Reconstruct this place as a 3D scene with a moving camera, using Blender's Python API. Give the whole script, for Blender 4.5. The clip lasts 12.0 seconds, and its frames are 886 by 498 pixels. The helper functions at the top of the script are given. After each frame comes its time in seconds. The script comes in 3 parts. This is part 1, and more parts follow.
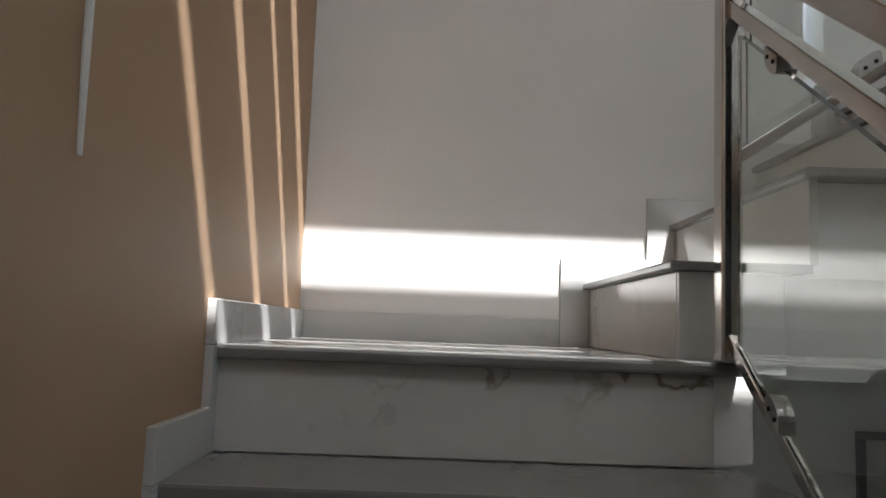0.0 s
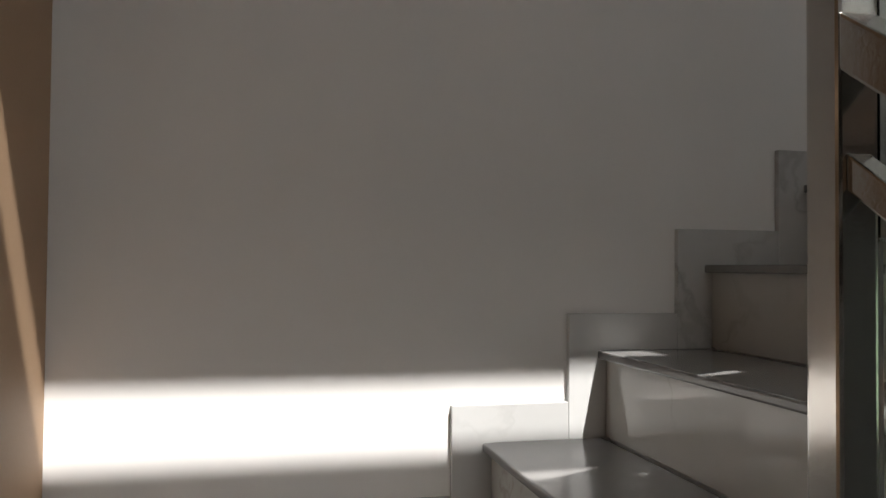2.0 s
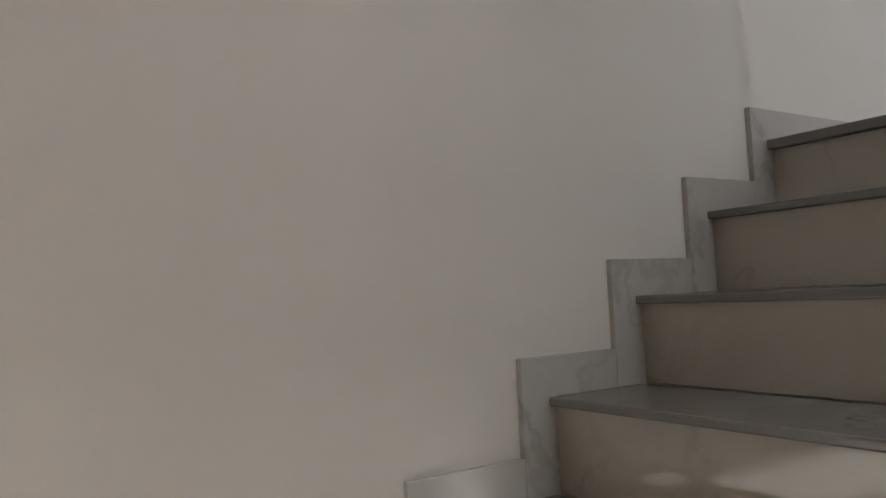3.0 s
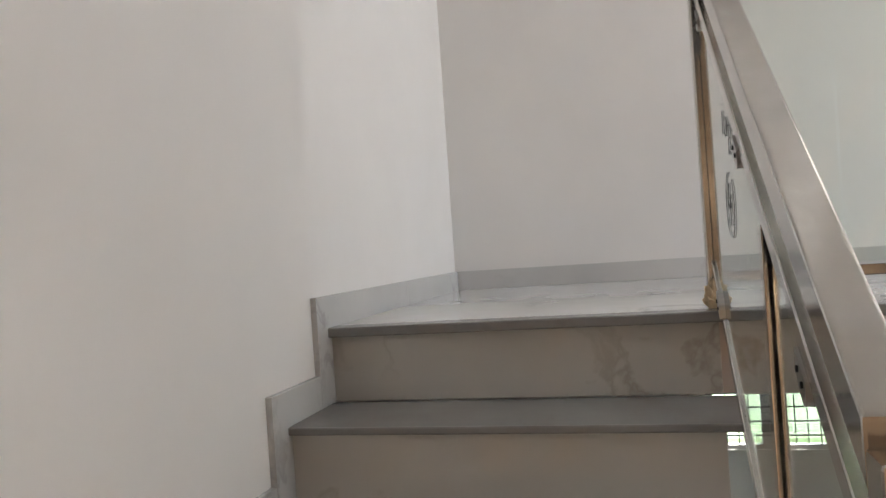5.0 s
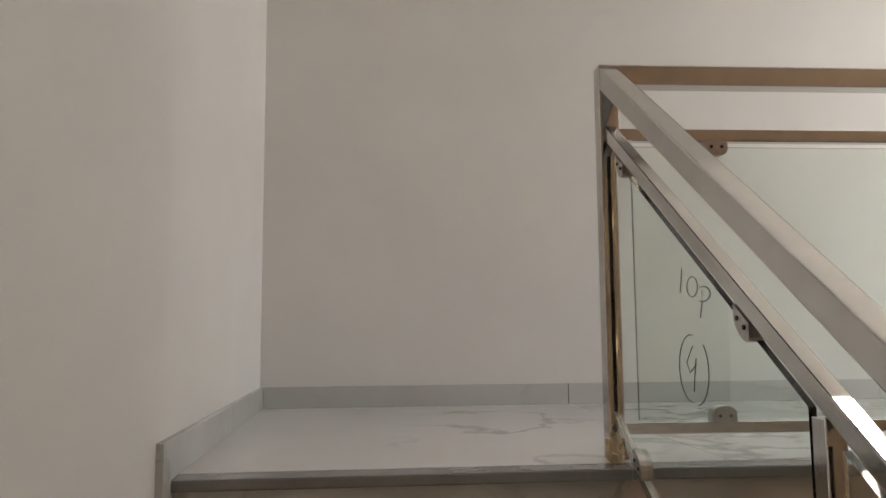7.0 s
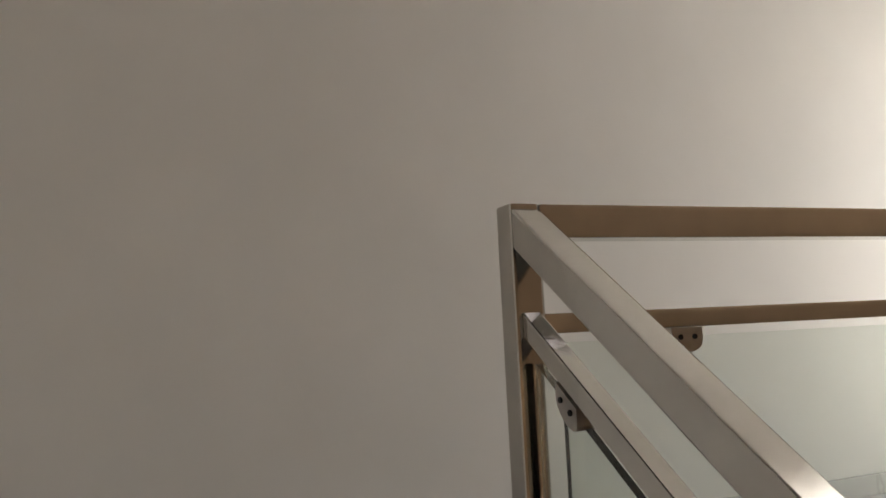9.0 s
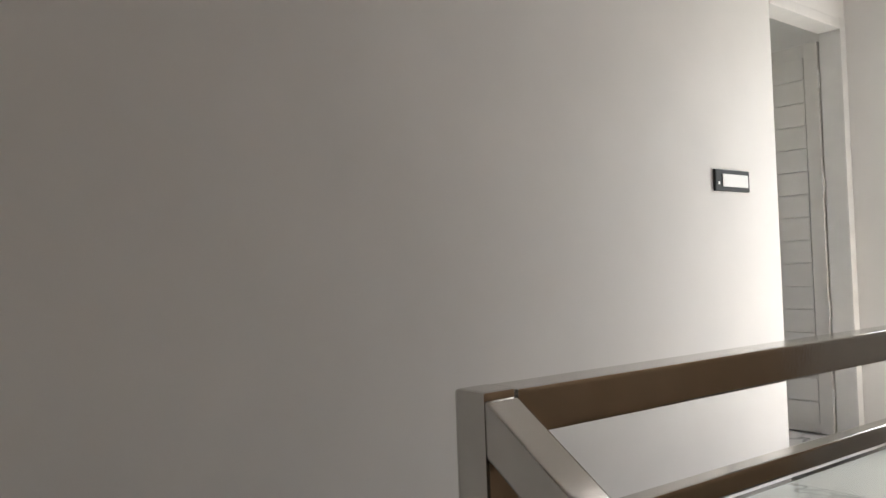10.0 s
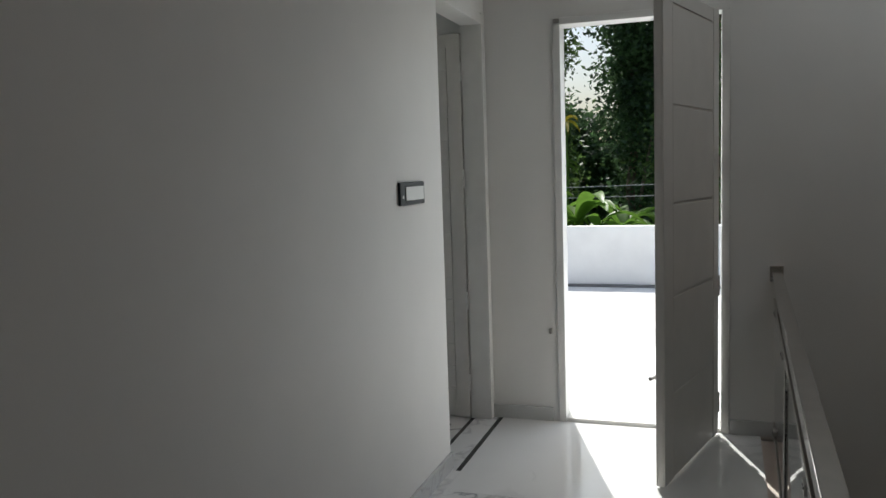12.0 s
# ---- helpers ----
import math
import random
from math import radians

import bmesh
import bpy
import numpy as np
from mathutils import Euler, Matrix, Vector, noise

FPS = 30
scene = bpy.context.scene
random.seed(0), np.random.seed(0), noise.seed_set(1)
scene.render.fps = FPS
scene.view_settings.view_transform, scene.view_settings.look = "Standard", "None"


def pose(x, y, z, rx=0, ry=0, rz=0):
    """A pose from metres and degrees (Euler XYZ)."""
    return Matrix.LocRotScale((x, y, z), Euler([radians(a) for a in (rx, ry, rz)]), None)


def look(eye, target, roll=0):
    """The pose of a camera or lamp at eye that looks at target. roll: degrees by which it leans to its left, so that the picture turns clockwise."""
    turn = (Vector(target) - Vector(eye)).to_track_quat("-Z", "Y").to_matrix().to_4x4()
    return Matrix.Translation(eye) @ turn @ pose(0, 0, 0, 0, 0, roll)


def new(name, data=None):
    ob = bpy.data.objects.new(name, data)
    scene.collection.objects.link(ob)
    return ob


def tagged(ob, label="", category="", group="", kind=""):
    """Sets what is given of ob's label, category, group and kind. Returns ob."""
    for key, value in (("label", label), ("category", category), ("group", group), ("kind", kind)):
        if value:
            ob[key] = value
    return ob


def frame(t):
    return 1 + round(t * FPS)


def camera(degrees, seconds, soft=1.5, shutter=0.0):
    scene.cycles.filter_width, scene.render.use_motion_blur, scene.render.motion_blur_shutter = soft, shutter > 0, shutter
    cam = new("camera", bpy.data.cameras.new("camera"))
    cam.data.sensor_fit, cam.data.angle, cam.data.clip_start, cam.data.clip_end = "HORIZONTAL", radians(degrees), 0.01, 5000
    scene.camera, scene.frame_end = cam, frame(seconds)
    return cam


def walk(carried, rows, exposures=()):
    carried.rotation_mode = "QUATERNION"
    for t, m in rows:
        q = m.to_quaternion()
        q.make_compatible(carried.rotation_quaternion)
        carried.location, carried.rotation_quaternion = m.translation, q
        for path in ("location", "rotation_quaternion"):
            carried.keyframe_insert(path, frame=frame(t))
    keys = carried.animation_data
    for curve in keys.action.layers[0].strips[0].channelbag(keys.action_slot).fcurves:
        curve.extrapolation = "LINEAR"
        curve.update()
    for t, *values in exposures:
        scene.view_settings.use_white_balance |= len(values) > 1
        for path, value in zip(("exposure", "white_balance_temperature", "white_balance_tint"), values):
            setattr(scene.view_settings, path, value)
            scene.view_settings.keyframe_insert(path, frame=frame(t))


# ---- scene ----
cam = camera(59.6, 12.0)
PATH = [
    (0, (0.347, -2.096, 0.04), (0.378, -0.106, 0.241), 2.2),
    (0.5, (0.317, -1.967, 0.155), (0.474, 0.023, 0.271), 1.4),
    (1, (0.35, -1.789, 0.276), (0.525, 0.203, 0.338), 1.3),
    (1.5, (0.327, -1.604, 0.4), (0.633, 0.372, 0.442), 0.6),
    (2, (0.347, -1.42, 0.499), (0.809, 0.525, 0.548), 0.5),
    (2.5, (0.38, -1.288, 0.644), (0.977, 0.621, 0.669), -0.3),
    (2.7, (0.36, -1.189, 0.662), (1.182, 0.633, 0.735), -0.8),
    (4.3, (0.263, -0.848, 0.996), (1.916, 0.277, 0.934), -7.1),
    (4.5, (0.266, -0.812, 1.042), (2.031, 0.127, 1.006), -4.8),
    (5, (0.305, -0.705, 1.175), (2.243, -0.211, 1.181), -3.9),
    (5.5, (0.288, -0.544, 1.238), (2.286, -0.487, 1.302), -2.3),
    (6, (0.279, -0.381, 1.265), (2.272, -0.514, 1.377), -1.7),
    (6.5, (0.32, -0.324, 1.276), (2.307, -0.506, 1.416), -0.7),
    (7, (0.48, -0.346, 1.276), (2.458, -0.556, 1.491), -0.4),
    (7.2, (0.602, -0.372, 1.304), (2.572, -0.591, 1.574), -0.1),
    (8.8, (1.106, -0.395, 1.637), (2.974, -1.083, 1.819), -2.2),
    (9, (1.18, -0.4, 1.681), (3.013, -1.175, 1.888), -2.7),
    (9.5, (1.338, -0.401, 1.758), (3.111, -1.311, 1.928), -3.7),
    (10, (1.499, -0.399, 1.935), (3.059, -1.649, 1.988), -2.0),
    (10.5, (1.664, -0.536, 2.01), (3.08, -1.948, 2.044), -2.2),
    (11, (1.819, -0.512, 2.11), (3.061, -2.079, 2.099), -1.8),
    (11.5, (1.977, -0.478, 2.254), (2.885, -2.252, 2.077), -1.8),
    (12, (2.156, -0.535, 2.337), (2.801, -2.417, 2.138), -1.9),
]
walk(cam, [(t, look(eye, target, roll)) for t, eye, target, roll in PATH],
     ((0, 1.9, 6150, 10), (0.5, 1.82, 6250, 10), (1.0, 1.58, 6350, 10), (1.5, 1.3, 6400, 10), (2.0, 1.08, 6400, 10), (2.5, 1.32, 6450, 10), (2.7, 1.65, 6500, 10),
      (4.3, 2.9, 6500, 10), (5.0, 2.86, 6400, 10), (5.5, 2.8, 6500, 10), (6.5, 2.5, 6850, 10), (7.2, 2.28, 6950, 10), (8.8, 1.78, 7250, 10),
      (9.5, 1.65, 7200, 10), (10.0, 1.42, 6800, 10), (10.5, 0.75, 6650, 7), (11.0, 0.32, 6400, 6), (11.5, -0.02, 6350, 5), (12, -0.04, 6300, 5)))

# ---- world, sun and large lights ----
SUN_WAY = Vector((-0.34, 1.0, -1.72)).normalized()
world = bpy.data.worlds.new("sky")
scene.world = world
world.use_nodes = True
wn = world.node_tree
sky = wn.nodes.new("ShaderNodeTexSky")
sky.sky_type = "NISHITA"
sky.sun_disc = False
sky.dust_density = 4.0
sky.sun_elevation = math.asin(-SUN_WAY.z)
sky.sun_rotation = math.atan2(-SUN_WAY.x, -SUN_WAY.y)
bg = wn.nodes["Background"]
bg.inputs["Strength"].default_value = 0.15
wn.links.new(sky.outputs[0], bg.inputs[0])

sun = new("sun", bpy.data.lights.new("sun", "SUN"))
sun.data.energy, sun.data.angle, sun.data.color = 5.0, radians(0.36), (1.0, 0.96, 0.91)
sun.matrix_world = look((0, 0, 0), SUN_WAY)


def area_lamp(name, eye, target, w, h, watts, color):
    lamp = new(name, bpy.data.lights.new(name, "AREA"))
    lamp.data.shape, lamp.data.size, lamp.data.size_y = "RECTANGLE", w, h
    lamp.data.energy, lamp.data.color = watts, color
    lamp.matrix_world = look(eye, target)


# daylight that the door and lower windows let in, and one fill
area_lamp("daylight_door", (2.46, -4.60, 2.0), (2.55, 0, 1.6), 0.70, 1.9, 5.0, (0.95, 0.98, 1.0))
# unseen fill added under the ceiling to brighten the stairwell
area_lamp("ceiling_fill", (1.15, -3.55, 3.94), (1.15, -3.55, 0), 1.2, 0.9, 6.6, (0.96, 0.98, 1.0))
area_lamp("daylight_lower_window", (9.3, -2.2, -0.4), (0, -1.9, -0.6), 3.3, 1.4, 3, (0.96, 0.98, 1.0))

# ---- materials ----


def mat(name, color, rough=0.5, metal=0.0, tint=0.06, scale=6.0, bump=0.0, bump_scale=80.0, spec=0.5, coat=0.0, island=0.0):
    m = bpy.data.materials.new(name)
    m.use_nodes = True
    nt = m.node_tree
    b = nt.nodes["Principled BSDF"]
    tc = nt.nodes.new("ShaderNodeTexCoord")
    n1 = nt.nodes.new("ShaderNodeTexNoise")
    n1.inputs["Scale"].default_value, n1.inputs["Detail"].default_value = scale, 6
    n2 = nt.nodes.new("ShaderNodeTexNoise")
    n2.inputs["Scale"].default_value, n2.inputs["Detail"].default_value = bump_scale, 4
    geo = nt.nodes.new("ShaderNodeNewGeometry")
    for n in (n1, n2):
        nt.links.new(geo.outputs["Position"], n.inputs["Vector"])
    ramp = nt.nodes.new("ShaderNodeValToRGB")
    ramp.color_ramp.elements[0].position, ramp.color_ramp.elements[1].position = 0.3, 0.7
    ramp.color_ramp.elements[0].color = (*[c * (1 - tint) for c in color], 1)
    ramp.color_ramp.elements[1].color = (*[min(1, c * (1 + tint)) for c in color], 1)
    nt.links.new(n1.outputs["Fac"], ramp.inputs["Fac"])
    out = ramp.outputs["Color"]
    if island:
        hsv = nt.nodes.new("ShaderNodeHueSaturation")
        mr = nt.nodes.new("ShaderNodeMapRange")
        mr.inputs["To Min"].default_value, mr.inputs["To Max"].default_value = 1 - island, 1 + island
        nt.links.new(geo.outputs["Random Per Island"], mr.inputs["Value"])
        nt.links.new(mr.outputs["Result"], hsv.inputs["Value"])
        nt.links.new(out, hsv.inputs["Color"])
        out = hsv.outputs["Color"]
    nt.links.new(out, b.inputs["Base Color"])
    b.inputs["Roughness"].default_value, b.inputs["Metallic"].default_value = rough, metal
    b.inputs["Specular IOR Level"].default_value = spec
    b.inputs["Coat Weight"].default_value = coat
    rr = nt.nodes.new("ShaderNodeMapRange")
    rr.inputs["To Min"].default_value, rr.inputs["To Max"].default_value = max(0, rough - 0.07), min(1, rough + 0.07)
    nt.links.new(n2.outputs["Fac"], rr.inputs["Value"])
    nt.links.new(rr.outputs["Result"], b.inputs["Roughness"])
    if bump:
        bp = nt.nodes.new("ShaderNodeBump")
        bp.inputs["Strength"].default_value, bp.inputs["Distance"].default_value = bump, 0.002
        nt.links.new(n2.outputs["Fac"], bp.inputs["Height"])
        nt.links.new(bp.outputs["Normal"], b.inputs["Normal"])
    return m


def marble(name, base, vein, rough, amount=0.5, scale=1.6, dirt=0.1):
    """Polished stone: soft clouds, thin veins, some dust that dulls it."""
    m = bpy.data.materials.new(name)
    m.use_nodes = True
    nt = m.node_tree
    b = nt.nodes["Principled BSDF"]
    geo = nt.nodes.new("ShaderNodeNewGeometry")
    info = nt.nodes.new("ShaderNodeObjectInfo")
    shift = nt.nodes.new("ShaderNodeVectorMath")
    shift.operation = "MULTIPLY_ADD"
    comb = nt.nodes.new("ShaderNodeCombineXYZ")
    for i in range(3):
        nt.links.new(info.outputs["Random"], comb.inputs[i])
    shift.inputs[1].default_value = (7.0, 5.0, 9.0)
    nt.links.new(comb.outputs[0], shift.inputs[0])
    nt.links.new(geo.outputs["Position"], shift.inputs[2])
    warp = nt.nodes.new("ShaderNodeTexNoise")
    warp.inputs["Scale"].default_value, warp.inputs["Detail"].default_value = scale * 1.3, 5
    nt.links.new(shift.outputs[0], warp.inputs["Vector"])
    mixv = nt.nodes.new("ShaderNodeVectorMath")
    mixv.operation = "MULTIPLY_ADD"
    mixv.inputs[1].default_value = (0.9, 0.9, 0.9)
    nt.links.new(warp.outputs["Color"], mixv.inputs[0])
    nt.links.new(shift.outputs[0], mixv.inputs[2])
    vn = nt.nodes.new("ShaderNodeTexNoise")
    vn.inputs["Scale"].default_value, vn.inputs["Detail"].default_value = scale, 8
    nt.links.new(mixv.outputs[0], vn.inputs["Vector"])
    vr = nt.nodes.new("ShaderNodeValToRGB")
    e = vr.color_ramp.elements
    e[0].position, e[1].position = 0.475, 0.525
    e[0].color = e[1].color = (0, 0, 0, 1)
    mid = e.new(0.5)
    mid.color = (1, 1, 1, 1)
    nt.links.new(vn.outputs["Fac"], vr.inputs["Fac"])
    mask = nt.nodes.new("ShaderNodeTexNoise")
    mask.inputs["Scale"].default_value = scale * 0.8
    nt.links.new(shift.outputs[0], mask.inputs["Vector"])
    mk = nt.nodes.new("ShaderNodeMapRange")
    mk.inputs["From Min"].default_value, mk.inputs["From Max"].default_value = 0.45, 0.65
    mk.inputs["To Max"].default_value = amount
    nt.links.new(mask.outputs["Fac"], mk.inputs["Value"])
    mul = nt.nodes.new("ShaderNodeMath")
    mul.operation = "MULTIPLY"
    nt.links.new(vr.outputs["Color"], mul.inputs[0])
    nt.links.new(mk.outputs["Result"], mul.inputs[1])
    cloud = nt.nodes.new("ShaderNodeValToRGB")
    cloud.color_ramp.elements[0].position, cloud.color_ramp.elements[1].position = 0.3, 0.7
    cloud.color_ramp.elements[0].color = (*[c * (1 - dirt) for c in base], 1)
    cloud.color_ramp.elements[1].color = (*base, 1)
    nt.links.new(warp.outputs["Fac"], cloud.inputs["Fac"])
    mix = nt.nodes.new("ShaderNodeMix")
    mix.data_type = "RGBA"
    nt.links.new(mul.outputs[0], mix.inputs["Factor"])
    nt.links.new(cloud.outputs["Color"], mix.inputs[6])
    mix.inputs[7].default_value = (*vein, 1)
    nt.links.new(mix.outputs[2], b.inputs["Base Color"])
    dust = nt.nodes.new("ShaderNodeTexNoise")
    dust.inputs["Scale"].default_value, dust.inputs["Detail"].default_value = 9, 8
    nt.links.new(geo.outputs["Position"], dust.inputs["Vector"])
    rr = nt.nodes.new("ShaderNodeMapRange")
    rr.inputs["From Min"].default_value, rr.inputs["From Max"].default_value = 0.35, 0.7
    rr.inputs["To Min"].default_value, rr.inputs["To Max"].default_value = rough, rough + 0.04
    nt.links.new(dust.outputs["Fac"], rr.inputs["Value"])
    nt.links.new(rr.outputs["Result"], b.inputs["Roughness"])
    return m


WHITE = mat("white_wall_paint", (0.74, 0.725, 0.705), 0.55, tint=0.03, scale=2.5, bump=0.10, bump_scale=140)
ORANGE = mat("ochre_wall_paint", (0.43, 0.285, 0.175), 0.6, tint=0.04, scale=2.5, bump=0.12, bump_scale=140)
PLASTER = mat("bare_plaster", (0.55, 0.47, 0.42), 0.8, tint=0.08, scale=5, bump=0.3)
CEIL = mat("ceiling_paint", (0.75, 0.74, 0.72), 0.7, tint=0.03)
RISER = marble("white_marble_riser", (0.58, 0.57, 0.55), (0.13, 0.075, 0.04), 0.08, 1.0, 2.6, 0.16)
RISER_UP = marble("plain_marble_riser", (0.53, 0.52, 0.49), (0.27, 0.23, 0.19), 0.07, 0.7, 2.2, 0.14)
SKIRT = marble("grey_white_marble", (0.57, 0.57, 0.56), (0.30, 0.29, 0.28), 0.11, 0.6, 2.2, 0.16)
TREAD = marble("grey_granite_tread", (0.20, 0.195, 0.19), (0.15, 0.145, 0.14), 0.20, 0.3, 5.0, 0.12)
LANDING = marble("dusty_marble_landing", (0.44, 0.43, 0.42), (0.22, 0.21, 0.20), 0.20, 0.7, 7.0, 0.28)
TILE = marble("polished_white_marble_tile", (0.72, 0.71, 0.70), (0.22, 0.22, 0.23), 0.05, 0.85, 1.6, 0.06)
GRANITE = mat("black_granite", (0.03, 0.03, 0.032), 0.15, tint=0.3, scale=120)
STEEL = mat("brushed_stainless_steel", (0.55, 0.53, 0.50), 0.13, metal=1.0, tint=0.05, scale=20, bump=0.03, bump_scale=200)
STEEL2 = mat("cast_steel_clamp", (0.42, 0.40, 0.38), 0.32, metal=1.0, tint=0.1, scale=60)
DOORPAINT = mat("white_door_paint", (0.62, 0.60, 0.57), 0.38, tint=0.03, scale=8, bump=0.12, bump_scale=60)
FRAMEPAINT = mat("white_frame_paint", (0.68, 0.67, 0.65), 0.4, tint=0.04, scale=9, bump=0.1)
BLACK = mat("black_plastic", (0.015, 0.017, 0.019), 0.5, tint=0.1, spec=0.25)
ROCKER = mat("white_plastic", (0.75, 0.75, 0.74), 0.3, tint=0.02)
DARK = mat("dark_lacquered_wood", (0.035, 0.025, 0.02), 0.4, tint=0.3, scale=12)
INK = mat("black_marker_ink", (0.01, 0.01, 0.012), 0.5)
CARD = mat("brown_wrapping_paper", (0.55, 0.43, 0.27), 0.8, tint=0.15, scale=30)
CONCRETE = mat("sunlit_terrace_screed", (0.77, 0.765, 0.75), 0.8, tint=0.12, scale=3, bump=0.4, bump_scale=50)
PARAPET = mat("white_exterior_paint", (0.84, 0.84, 0.84), 0.7, tint=0.05, scale=3, bump=0.2)
GRASS = mat("grass", (0.07, 0.12, 0.03), 0.9, tint=0.4, scale=1.5, bump=0.5)
BARK = mat("bark", (0.14, 0.11, 0.08), 0.9, tint=0.35, scale=12, bump=0.6, bump_scale=40)
LEAF = mat("tree_leaf", (0.09, 0.15, 0.04), 0.5, tint=0.35, scale=0.8, island=0.55)
LEAFD = mat("dark_tree_leaf", (0.06, 0.11, 0.045), 0.5, tint=0.35, scale=0.8, island=0.5)
LEAFB = mat("banana_leaf", (0.14, 0.26, 0.04), 0.4, tint=0.25, scale=3, island=0.3)
LEAFY = mat("yellow_leaf", (0.45, 0.38, 0.04), 0.5, tint=0.2, scale=3, island=0.3)
ROOFTILE = mat("red_roof_tile", (0.42, 0.12, 0.07), 0.8, tint=0.2, scale=8)
STAIN = mat("damp_stained_cement", (0.16, 0.155, 0.15), 0.8, tint=0.4, scale=7, bump=0.4)
CABLE = mat("grey_cable", (0.25, 0.25, 0.25), 0.6)


def let_light_through(m, share):
    nt = m.node_tree
    b, out = nt.nodes["Principled BSDF"], nt.nodes["Material Output"]
    tr, mx = nt.nodes.new("ShaderNodeBsdfTranslucent"), nt.nodes.new("ShaderNodeMixShader")
    nt.links.new(b.inputs["Base Color"].links[0].from_socket, tr.inputs["Color"])
    mx.inputs[0].default_value = share
    nt.links.new(b.outputs[0], mx.inputs[1])
    nt.links.new(tr.outputs[0], mx.inputs[2])
    nt.links.new(mx.outputs[0], out.inputs["Surface"])


for m in (LEAF, LEAFD, LEAFB, LEAFY):
    let_light_through(m, 0.5)


def glass_mat(name, color, rough=0.0):
    m = bpy.data.materials.new(name)
    m.use_nodes = True
    b = m.node_tree.nodes["Principled BSDF"]
    b.inputs["Base Color"].default_value = (*color, 1)
    b.inputs["Transmission Weight"].default_value = 1.0
    b.inputs["Roughness"].default_value = rough
    b.inputs["IOR"].default_value = 1.5
    return m


GLASS = glass_mat("clear_green_edged_glass", (0.90, 0.96, 0.93))
FROST = glass_mat("frosted_glass", (0.95, 0.97, 0.98), 0.6)


# ---- building helpers ----


def bm_box(x0, x1, y0, y1, z0, z1, bevel=0.0, bm=None):
    bm = bm or bmesh.new()
    r = bmesh.ops.create_cube(bm, size=1.0)
    bmesh.ops.scale(bm, vec=(x1 - x0, y1 - y0, z1 - z0), verts=r["verts"])
    bmesh.ops.translate(bm, vec=((x0 + x1) / 2, (y0 + y1) / 2, (z0 + z1) / 2), verts=r["verts"])
    if bevel:
        es = {e for v in r["verts"] for e in v.link_edges}
        bmesh.ops.bevel(bm, geom=list(es), offset=bevel, segments=2, profile=0.6, affect="EDGES")
    return bm


def bm_prism(outline, axis, a, b, bevel=0.0):
    """An outline of 2D points drawn out along an axis from a to b."""
    bm = bmesh.new()

    def at(p, q):
        return {"x": (q, p[0], p[1]), "y": (p[0], q, p[1]), "z": (p[0], p[1], q)}[axis]

    lo = [bm.verts.new(at(p, a)) for p in outline]
    hi = [bm.verts.new(at(p, b)) for p in outline]
    bm.faces.new(lo)
    bm.faces.new(hi)
    for i in range(len(outline)):
        j = (i + 1) % len(outline)
        bm.faces.new((lo[i], lo[j], hi[j], hi[i]))
    bmesh.ops.recalc_face_normals(bm, faces=bm.faces)
    if bevel:
        bmesh.ops.bevel(bm, geom=list(bm.edges), offset=bevel, segments=2, profile=0.6, affect="EDGES")
    return bm


def bm_bar(p, q, w, h, bevel=0.003, plumb=True):
    """A square tube from p to q, w across and h upright; plumb: its ends are cut upright."""
    p, q = Vector(p), Vector(q)
    d = (q - p).normalized()
    side = d.cross(Vector((0, 0, 1)))
    side = side.normalized() if side.length > 1e-4 else Vector((1, 0, 0))
    up = side.cross(d).normalized()
    if plumb and abs(d.z) < 0.95:
        up = Vector((0, 0, 1)) / max(0.3, up.z)
    bm = bmesh.new()
    v = [bm.verts.new(c + side * (sx * w / 2) + up * (sz * h / 2)) for c in (p, q) for sx, sz in ((-1, -1), (1, -1), (1, 1), (-1, 1))]
    for f in ((0, 1, 2, 3), (4, 5, 6, 7), (0, 1, 5, 4), (1, 2, 6, 5), (2, 3, 7, 6), (3, 0, 4, 7)):
        bm.faces.new([v[i] for i in f])
    bmesh.ops.recalc_face_normals(bm, faces=bm.faces)
    if bevel:
        bmesh.ops.bevel(bm, geom=list(bm.edges), offset=bevel, segments=2, profile=0.6, affect="EDGES")
    return bm


def bm_tube(points, r, sides=8):
    bm = bmesh.new()
    rings = []
    pts = [Vector(p) for p in points]
    for i, p in enumerate(pts):
        d = (pts[min(i + 1, len(pts) - 1)] - pts[max(i - 1, 0)]).normalized()
        a = d.orthogonal().normalized()
        b = d.cross(a)
        rad = r[i] if isinstance(r, (list, tuple)) else r
        rings.append([bm.verts.new(p + (a * math.cos(k * math.tau / sides) + b * math.sin(k * math.tau / sides)) * rad) for k in range(sides)])
    for r0, r1 in zip(rings, rings[1:]):
        s = min(range(sides), key=lambda k: (r0[0].co - r1[k].co).length)
        for k in range(sides):
            bm.faces.new((r0[k], r0[(k + 1) % sides], r1[(k + 1 + s) % sides], r1[(k + s) % sides]))
    bm.faces.new(rings[0])
    bm.faces.new(rings[-1])
    bmesh.ops.recalc_face_normals(bm, faces=bm.faces)
    return bm


def mesh_ob(name, bm, material, smooth=False):
    me = bpy.data.meshes.new(name)
    bm.to_mesh(me)
    bm.free()
    me.materials.append(material)
    if smooth:
        for f in me.polygons:
            f.use_smooth = True
    return new(name, me)


def part(name, bm, material, parent, label="", smooth=False):
    ob = mesh_ob(name, bm, material, smooth)
    ob.parent = parent
    ob.matrix_parent_inverse = Matrix.Translation(parent.location).inverted() if parent.parent is None else Matrix()
    if label:
        ob["label"] = label
    return ob


def thing(name, at, label, category, group="", kind=""):
    ob = new(name)
    ob.location = at
    ob.empty_display_size = 0.1
    return tagged(ob, label, category, group, kind)


